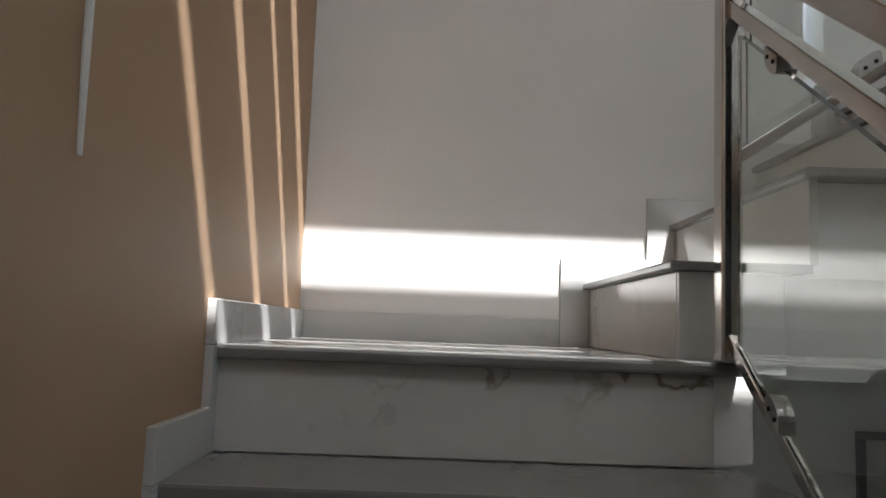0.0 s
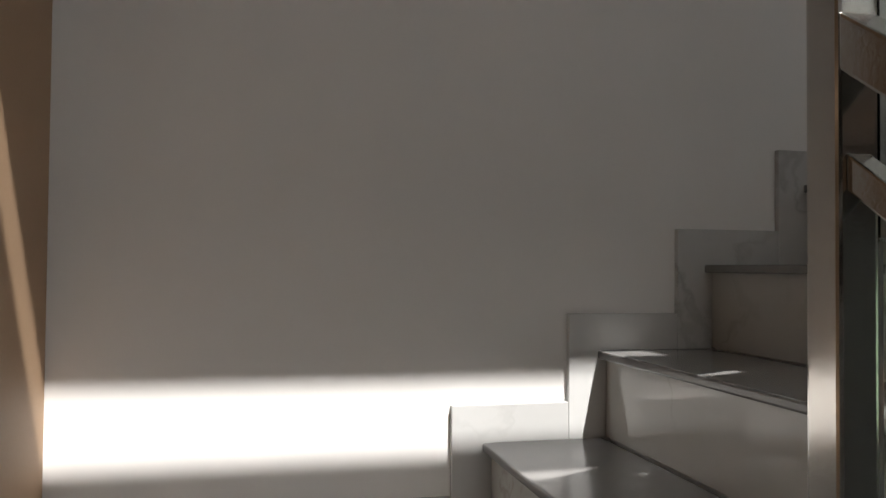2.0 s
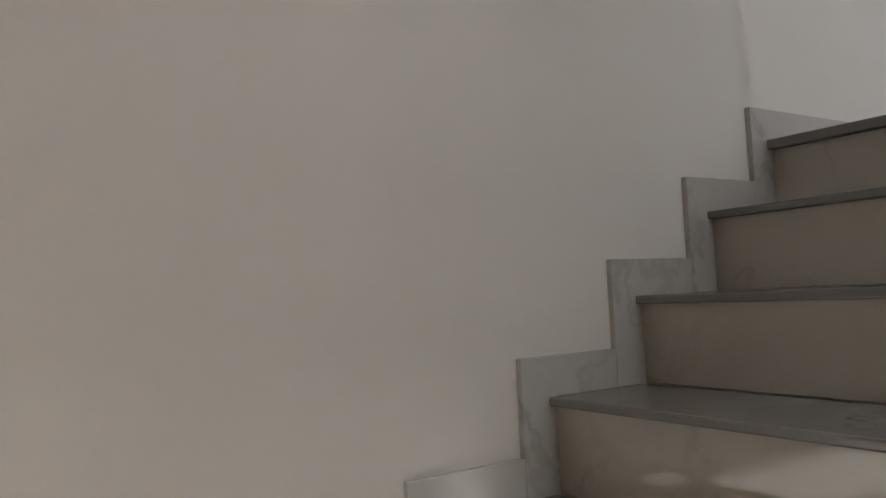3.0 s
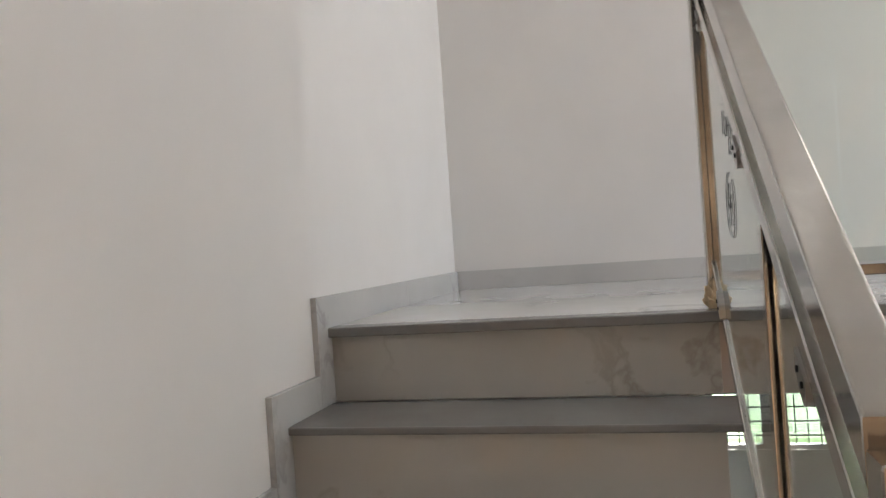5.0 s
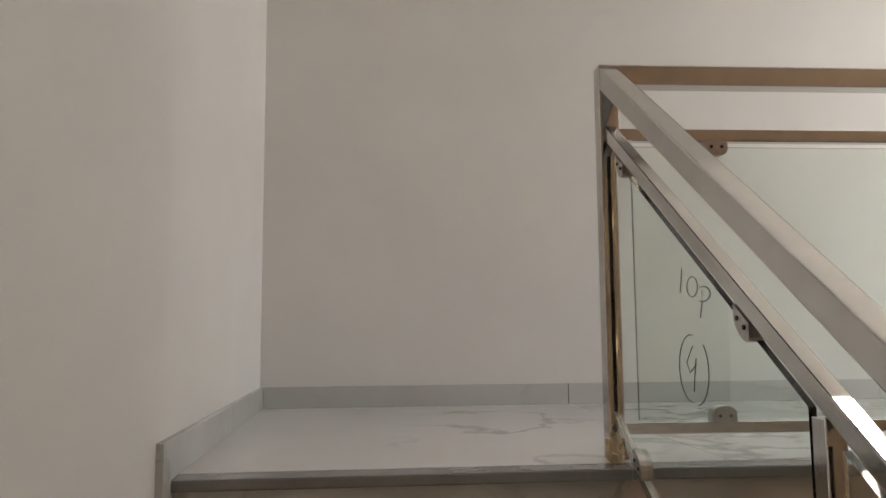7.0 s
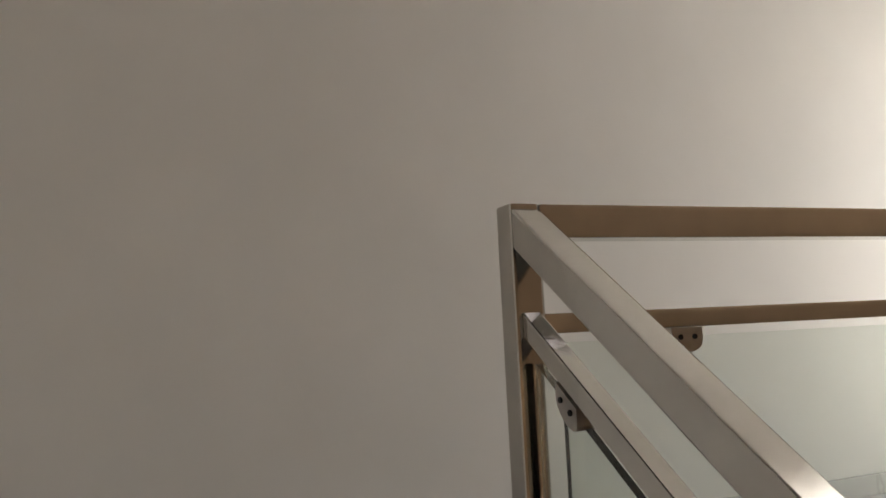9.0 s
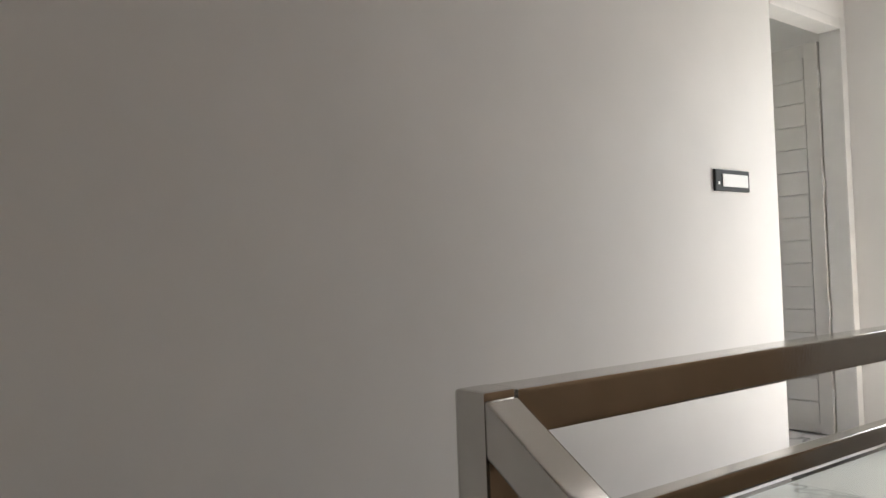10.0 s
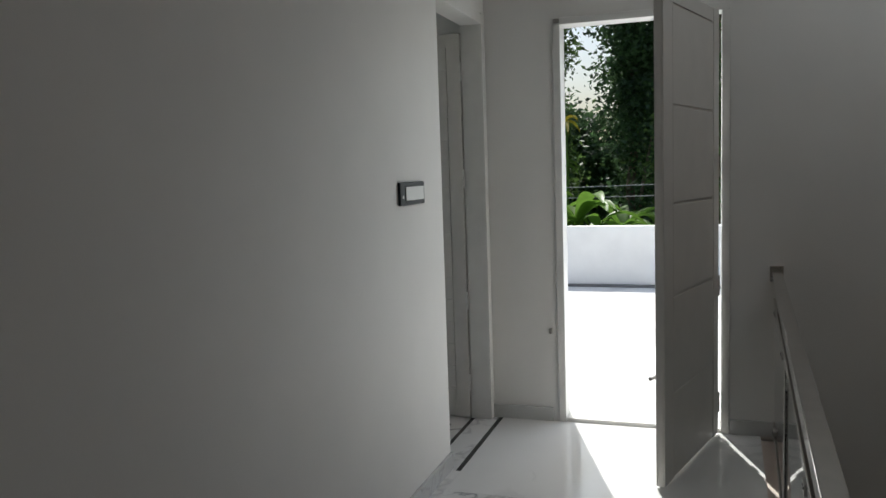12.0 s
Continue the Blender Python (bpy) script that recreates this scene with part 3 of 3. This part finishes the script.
leaf = part("leaf", bm_box(lx0, lx1, ly0, ly1 - 0.012, TOP + 0.008, LEAF_TOP, 0.002), DOORPAINT, fr)


def sub(name, bm, material, parent, label=""):
    ob = mesh_ob(name, bm, material)
    ob.parent = parent
    if label:
        ob["label"] = label
    return ob


sub("stile", bm_box(lx0, lx0 + 0.07, ly1 - 0.0118, ly1, TOP + 0.008, LEAF_TOP, 0.002), DOORPAINT, leaf)
sub("stile", bm_box(lx1 - 0.10, lx1, ly1 - 0.0118, ly1, TOP + 0.008, LEAF_TOP, 0.002), DOORPAINT, leaf)
pz = np.linspace(TOP + 0.05, D1TOP - 0.10, 17)
for a, b in zip(pz, pz[1:]):
    sub("plank", bm_box(lx0 + 0.074, lx1 - 0.103, ly1 - 0.0118, ly1 - 0.002, a + 0.003, b - 0.003, 0.0015), DOORPAINT, leaf)
for z in (1.22, 1.66, 2.30, 2.84):
    part("hinge", bm_tube([(lx0 - 0.005, ly1 + 0.004, z - 0.045), (lx0 - 0.005, ly1 + 0.004, z + 0.045)], 0.006, 8), FRAMEPAINT, fr)

# the room behind it
setting("floor_room", bm_box(WALL_X + 0.111, 5.2, END_Y - 0.0, -2.2, TOP - 0.049, TOP - 0.001), TILE, "white tiled floor of the side room", "floor")
setting("wall_room_south", bm_box(WALL_X + 0.10, 5.2, END_Y - 0.15, END_Y - 0.002, TOP - 0.049, CEILING), WHITE, "white side room wall", "wall")
# unseen wall with an added frosted opening that lights the open door leaf
setting("wall_room_east", bm_box(5.0, 5.2, END_Y, -2.2, TOP, 2.0), WHITE, "white side room wall under the added pane", "wall")
setting("wall_room_east_head", bm_box(5.0, 5.2, END_Y, -2.2, 2.8, CEILING), WHITE, "white side room wall above the added pane", "wall")
rw = thing("room_fill_pane", (5.1, -3.3, 2.0), "unseen frosted pane added to light the side room", "window", kind="structure")
g = part("pane", bm_box(5.09, 5.10, END_Y, -2.2, 2.0, 2.8), FROST, rw)
g.visible_shadow = False
setting("wall_room_north", bm_box(WALL_X + 0.10, 5.2, -2.2, -2.05, TOP, CEILING), WHITE, "white side room wall", "wall")
setting("ceiling_room", bm_box(WALL_X + 0.10, 5.2, END_Y, -2.05, 3.35, 3.45), CEIL, "side room ceiling", "ceiling")

# ---- terrace door ----
td = thing("door_2", (2.5, END_Y, TOP), "white panelled terrace door standing wide open", "door", kind="structure")
FY0, FY1 = END_Y - 0.11, END_Y + 0.012
part("frame_jamb", bm_box(2.845, D2B - 0.001, FY0, FY1, TOP + 0.001, D2TOP - 0.036, 0.004), FRAMEPAINT, td)
part("frame_jamb", bm_box(D2A + 0.001, 2.090, FY0, FY1, TOP + 0.001, D2TOP - 0.036, 0.004), FRAMEPAINT, td)
part("frame_head", bm_box(D2A + 0.001, D2B - 0.001, FY0, FY1, D2TOP - 0.0355, D2TOP - 0.001, 0.004), FRAMEPAINT, td)
part("sill", bm_box(2.091, 2.844, FY0, FY1 - 0.01, TOP - 0.022, TOP + 0.02, 0.004), FRAMEPAINT, td, "worn white sill")
part("threshold", bm_box(D2A + 0.001, D2B - 0.001, END_Y - 0.27, FY0 - 0.0105, TZ + 0.0005, TZ + 0.05, 0.004), TREAD, td, "grey stone threshold")
# black strip drawn along the outer edge of the sill
part("sill_dark_line", bm_box(2.091, 2.844, FY0 - 0.01, FY0 - 0.0005, TZ + 0.001, TOP + 0.012, 0.001), BLACK, td)
part("latch_keep", bm_box(2.913, 2.928, END_Y + 0.0005, END_Y + 0.018, 1.485, 1.512, 0.002), STEEL2, td)
part("bolt_hole", bm_box(2.845, 2.875, FY1 + 0.0005, FY1 + 0.02, 3.045, 3.068, 0.003), STEEL2, td)

# leaf, built along +x from its hinge and turned open
turn = pose(2.119, END_Y + 0.025, 0, 0, 0, math.degrees(math.atan2(0.775, 0.222)))


def turned(bm):
    bmesh.ops.transform(bm, matrix=turn, verts=bm.verts)
    return bm


LL, LZ0, LZ1 = 0.77, TOP + 0.012, D2TOP - 0.04
leaf = part("leaf", turned(bm_box(0.001, LL, -0.014, 0.012, LZ0, LZ1, 0.002)), DOORPAINT, td, "white painted door leaf with stacked panels")
for s, a, b in (("stile", 0.001, 0.085), ("stile", LL - 0.11, LL)):
    for y0, y1 in ((-0.020, -0.0142), (0.0122, 0.018)):
        sub(s, turned(bm_box(a, b, y0, y1, LZ0, LZ1, 0.002)), DOORPAINT, leaf)
zs = [LZ0, 1.40, 1.80, 2.176, 2.57, 2.965, LZ1]
for a, b in zip(zs, zs[1:]):
    for y0, y1 in ((-0.019, -0.0142), (0.0122, 0.017)):
        sub("panel", turned(bm_box(0.089, LL - 0.114, y0, y1, a + 0.005, b - 0.005, 0.003)), DOORPAINT, leaf)
for z in (1.183, 1.754, 2.318, 2.895):
    for i in range(5):
        part("hinge_knuckle", bm_tube([(2.103, END_Y + 0.026, z - 0.05 + 0.02 * i), (2.103, END_Y + 0.026, z - 0.032 + 0.02 * i)], 0.007, 8), STEEL2, td)
part("handle", turned(bm_tube([(0.655, -0.021, 1.46), (0.655, -0.05, 1.46), (0.735, -0.055, 1.465)], 0.008, 8)), STEEL2, td, "small steel latch")
part("tower_bolt", turned(bm_box(0.64, 0.665, -0.034, -0.0205, 2.90, 3.02, 0.003)), STEEL2, td)

# ---- lower storey windows with grilles ----


def lower_window(y0, y1):
    w = thing("hall_window", (HALL_X, (y0 + y1) / 2, WIN[2]), "hall window pane with a black steel grille", "window", "hall windows", "structure")
    z0, z1, x = WIN[2], WIN[3], HALL_X
    for a, b in ((y0, y0 + 0.10), (y1 - 0.10, y1)):
        part("frame", bm_box(x + 0.02, x + 0.10, a, b, z0 + 0.05, z1 - 0.05, 0.003), FRAMEPAINT, w)
    for a, b in ((z0, z0 + 0.05), (z1 - 0.05, z1)):
        part("frame", bm_box(x + 0.02, x + 0.10, y0, y1, a, b, 0.003), FRAMEPAINT, w)
    part("transom", bm_box(x + 0.02, x + 0.10, y0 + 0.101, y1 - 0.101, z1 - 0.56, z1 - 0.50, 0.003), FRAMEPAINT, w)
    g = part("pane", bm_box(x + 0.055, x + 0.061, y0 + 0.10, y1 - 0.10, z0 + 0.05, z1 - 0.05), GLASS, w)
    g.visible_shadow = False
    n = int((z1 - z0) / 0.15)
    for i in range(1, n + 1):
        part("grille_bar", bm_box(x + 0.005, x + 0.017, y0 + 0.01, y1 - 0.01, z0 + i * 0.15 - 0.008, z0 + i * 0.15 + 0.008), BLACK, w)
    for i in range(1, 4):
        y = y0 + 0.1 + (y1 - y0 - 0.2) * i / 4
        part("grille_bar", bm_box(x + 0.0175, x + 0.019, y - 0.006, y + 0.006, z0 + 0.05, z1 - 0.05), BLACK, w)


for i in range(5):
    w = (WIN[1] - WIN[0]) / 5
    lower_window(WIN[0] + w * i + 0.002, WIN[0] + w * i + w - 0.002)

# dark framed panel on the wall under the flight
wp = thing("wall_panel", (1.70, 0.0, -0.31), "dark framed panel on the wall below the stairs", "panel")
for x0, x1, z0, z1 in ((1.51, 1.90, -0.215, -0.195), (1.51, 1.90, -0.425, -0.405), (1.51, 1.53, -0.4045, -0.2155), (1.88, 1.90, -0.4045, -0.2155)):
    part("frame", bm_box(x0, x1, -0.022, -0.0005, z0, z1, 0.003), BLACK, wp)
part("cover", bm_box(1.5305, 1.8795, -0.010, -0.0005, -0.4045, -0.2155, 0.003), STEEL2, wp, "dull grey cover")

# ---- terrace ----
setting("terrace", bm_box(-3.0, 9.0, -9.6, END_Y - 0.15, TZ - 0.3, TZ), CONCRETE, "sunlit pale cement terrace floor", "terrace")
setting("parapet", bm_box(-3.0, 9.0, -9.75, -9.6, TZ - 0.3, 1.645, 0.01), PARAPET, "low white painted parapet", "parapet")
setting("parapet_drain_line", bm_box(-3.0, 9.0, -9.598, -9.54, TZ + 0.0005, TZ + 0.03, 0.008), STAIN, "stained cement fillet along the parapet", "parapet")

# ---- garden ----
GZ = LOW - 0.3
gbm = bmesh.new()
bmesh.ops.create_grid(gbm, x_segments=40, y_segments=40, size=400)
for v in gbm.verts:
    v.co.z = GZ - 0.1
setting("ground", gbm, GRASS, "green garden ground", "ground")


def leaves(centre, size, count, leaf_size, seed, drop=0.3):
    """Loose leaves in clumps round a centre."""
    rng = random.Random(seed)
    verts, faces = [], []
    clumps = []
    for _ in range(max(6, count // 70)):
        while True:
            p = Vector((rng.uniform(-1, 1), rng.uniform(-1, 1), rng.uniform(-1, 1)))
            if p.length < 1:
                break
        clumps.append(Vector((p.x * size[0], p.y * size[1], p.z * size[2])))
    for i in range(count):
        c = rng.choice(clumps)
        spread = 0.22 * (size[0] + size[2])
        o = Vector(centre) + c + Vector((rng.gauss(0, spread * 0.34), rng.gauss(0, spread * 0.34), rng.gauss(0, spread * 0.24)))
        a = Vector((rng.uniform(-1, 1), rng.uniform(-1, 1), rng.uniform(-1, 0.3))).normalized()
        b = a.orthogonal().normalized()
        b.rotate(Matrix.Rotation(rng.uniform(0, 6.28), 3, a))
        s = leaf_size * rng.uniform(0.6, 1.4)
        n = len(verts)
        verts += [o, o + a * s * 0.5 + b * s * 0.24, o + a * s, o + a * s * 0.5 - b * s * 0.24]
        faces.append((n, n + 1, n + 2, n + 3))
    me = bpy.data.meshes.new("crown")
    me.from_pydata([tuple(v) for v in verts], [], faces)
    return me


def tree(at, height, crown, seed, material, count=6000, leaf_size=0.22, label="tall leafy garden tree", trunk_r=0.16, crowns=3):
    rng = random.Random(seed)
    t = thing("tree", at, label, "tree")
    x, y, z = at
    pts, p = [], Vector(at)
    for i in range(7):
        pts.append(p.copy())
        p += Vector((rng.uniform(-0.16, 0.16), rng.uniform(-0.16, 0.16), height * 0.86 / 6))
    part("trunk", bm_tube(pts, [trunk_r * (1 - 0.12 * i) for i in range(7)], 9), BARK, t, smooth=True)
    for i in range(6):
        s = pts[2 + i % 5]
        e = s + Vector((rng.uniform(-1, 1) * crown[0], rng.uniform(-1, 1) * crown[1], height * rng.uniform(0.12, 0.28)))
        mid = (s + e) / 2 + Vector((0, 0, 0.25))
        part("limb", bm_tube([s, mid, e], [trunk_r * 0.42, trunk_r * 0.28, 0.02], 6), BARK, t, smooth=True)
    for i in range(crowns):
        c = Vector((x + rng.uniform(-0.5, 0.5) * crown[0], y + rng.uniform(-0.5, 0.5) * crown[1], z + height * (0.5 + 0.42 * i / max(1, crowns - 1))))
        me = leaves(c, (crown[0], crown[1], crown[2]), count // crowns, leaf_size, seed * 7 + i)
        me.materials.append(material)
        ob = new("crown", me)
        ob.parent = t
        ob.matrix_parent_inverse = Matrix.Translation(t.location).inverted()
    return t


tree((5.75, -18.0, GZ), 9.3, (0.8, 0.9, 1.6), 3, LEAF, 15000, 0.13, "tall slender tree with airy foliage", crowns=4)
tree((8.4, -21.0, GZ), 10.0, (1.0, 1.2, 1.5), 4, LEAF, 12000, 0.14, "tall slender tree with airy foliage", crowns=4)
tree((3.55, -18.5, GZ), 9.6, (0.8, 1.2, 2.0), 5, LEAFD, 20000, 0.13, "dense dark green tree behind the parapet", crowns=4)
tree((2.1, -15.8, GZ), 8.8, (0.8, 1.0, 1.9), 6, LEAF, 11000, 0.12, "broad leafy tree with hanging branches", crowns=4)
tree((0.2, -19.0, GZ), 9.0, (1.8, 1.6, 1.8), 7, LEAFD, 9000, 0.2, "dense dark green tree behind the parapet", crowns=4)
tree((5.2, -24.0, GZ), 5.6, (2.5, 1.32, 1.3), 8, LEAFD, 22000, 0.2, "low dense dark green tree", crowns=3)
tree((10.6, -26.0, GZ), 8.0, (1.8, 1.6, 1.6), 9, LEAF, 9000, 0.2, "tall leafy garden tree", crowns=4)
tree((14.0, -28.0, GZ), 9.0, (2.4, 2.0, 2.2), 10, LEAFD, 8000, 0.26, "tall leafy garden tree", crowns=4)
tree((-3.0, -22.0, GZ), 9.0, (2.4, 2.0, 2.2), 11, LEAFD, 7000, 0.26, "tall leafy garden tree", crowns=4)
tree((4.0, -27.0, GZ), 10.8, (1.0, 1.2, 2.4), 12, LEAF, 18000, 0.18, "tall leafy tree with thin hanging branches", crowns=4)


def banana(at, seed, n=9, size=1.5, stem=3.3, material=LEAFB, label="banana plant with broad bright green leaves"):
    rng = random.Random(seed)
    t = thing("banana_plant", at, label, "plant", "banana plants")
    base = Vector(at)
    top = base + Vector((0, 0, stem))
    part("stem", bm_tube([base, (base + top) / 2, top], [0.10, 0.085, 0.05], 8), LEAFB, t, smooth=True)
    for i in range(n):
        a = i * 2.4 + rng.uniform(-0.3, 0.3)
        out = Vector((math.cos(a), math.sin(a), 0))
        side_v = Vector((-math.sin(a), math.cos(a), 0))
        ln = size * rng.uniform(0.7, 1.1)
        lift = rng.uniform(0.5, 1.5)
        bm = bmesh.new()
        rows = []
        for k in range(8):
            f = k / 7
            c = top + out * ln * f * 0.8 + Vector((0, 0, ln * (lift * f - 1.1 * f * f)))
            w = 0.12 * size * math.sin(math.pi * min(1, 0.08 + f * 0.92)) ** 0.6
            rows.append([bm.verts.new(c + side_v * w + Vector((0, 0, 0.05))), bm.verts.new(c), bm.verts.new(c - side_v * w + Vector((0, 0, 0.05)))])
        for r0, r1 in zip(rows, rows[1:]):
            for k in range(2):
                bm.faces.new((r0[k], r0[k + 1], r1[k + 1], r1[k]))
        part("leaf", bm, material, t, smooth=True)


for i, (x, y, h, z) in enumerate(((4.6, -13.6, 1.1, 3.2), (4.1, -12.9, 1.2, 3.3), (3.5, -13.8, 1.1, 3.1), (2.9, -13.2, 1.0, 3.0), (5.4, -14.2, 1.2, 3.2), (6.4, -13.8, 1.1, 3.3), (7.4, -14.4, 1.2, 3.2))):
    banana((x, y, GZ), 20 + i, 11, h, z + 0.45)
banana((4.75, -15.6, GZ), 41, 7, 0.42, 5.5, LEAFY, "slender palm with yellowing leaves")
banana((5.1, -16.4, GZ), 43, 14, 0.6, 4.6, LEAFB, "slender palm with green leaves")


def bush(at, size, seed, material, label):
    me = leaves(Vector(at) + Vector((0, 0, size[2])), size, 6500, 0.11, seed)
    me.materials.append(material)
    b = thing("bush", at, label, "bush", "garden bushes")
    ob = new("foliage", me)
    ob.parent = b
    ob.matrix_parent_inverse = Matrix.Translation(b.location).inverted()
    part("stem", bm_tube([Vector(at), Vector(at) + Vector((0.1, 0, size[2]))], 0.05, 6), BARK, b)


for i, (x, y, s, m) in enumerate(((2.2, -14.5, (1.0, 0.8, 1.8), LEAF), (3.3, -15.5, (1.1, 0.8, 1.7), LEAFD), (5.2, -16.0, (1.2, 0.8, 1.8), LEAF), (6.6, -16.5, (1.2, 0.8, 1.9), LEAF), (0.6, -15.0, (1.2, 0.8, 2.0), LEAFD), (8.2, -17.5, (1.3, 0.8, 1.9), LEAF))):
    bush((x, y, GZ), s, 60 + i, m, "leafy green garden bush")

house = thing("distant_house", (8.5, -32, GZ), "distant house with a red tiled roof", "house")
part("wall", bm_box(6.5, 10.5, -34, -31, GZ, GZ + 3.6), PARAPET, house)
part("roof", bm_prism([(6.1, GZ + 3.6), (10.9, GZ + 3.6), (8.5, GZ + 4.9)], "y", -34.4, -30.6), ROOFTILE, house)
for i, (z0, z1) in enumerate(((2.30, 2.22), (2.12, 2.06))):
    c = [(-6 + 22 * f, -13.0, z0 + (z1 - z0) * f - 0.25 * math.sin(math.pi * f)) for f in np.linspace(0, 1, 12)]
    tagged(mesh_ob("overhead_cable", bm_tube(c, 0.008, 5), CABLE), "thin overhead cable above the garden", "cable", "overhead cables")
for i, x in enumerate((-6.0, 16.0)):
    tagged(mesh_ob("utility_pole", bm_tube([(x, -13.0, GZ - 0.1), (x, -13.0, 2.6)], [0.11, 0.08], 10), CONCRETE), "grey concrete utility pole", "pole", "utility poles")

# a thin white strip down the ochre wall, tapered at its lower end
cord = bm_tube([(0.006, -1.372, 1.9), (0.007, -1.371, 0.9), (0.008, -1.368, 0.30), (0.008, -1.364, 0.19)], [0.005, 0.005, 0.0045, 0.003], 8)
tagged(mesh_ob("pale_strip", cord, ROCKER), "thin white strip down the ochre wall", "cord")
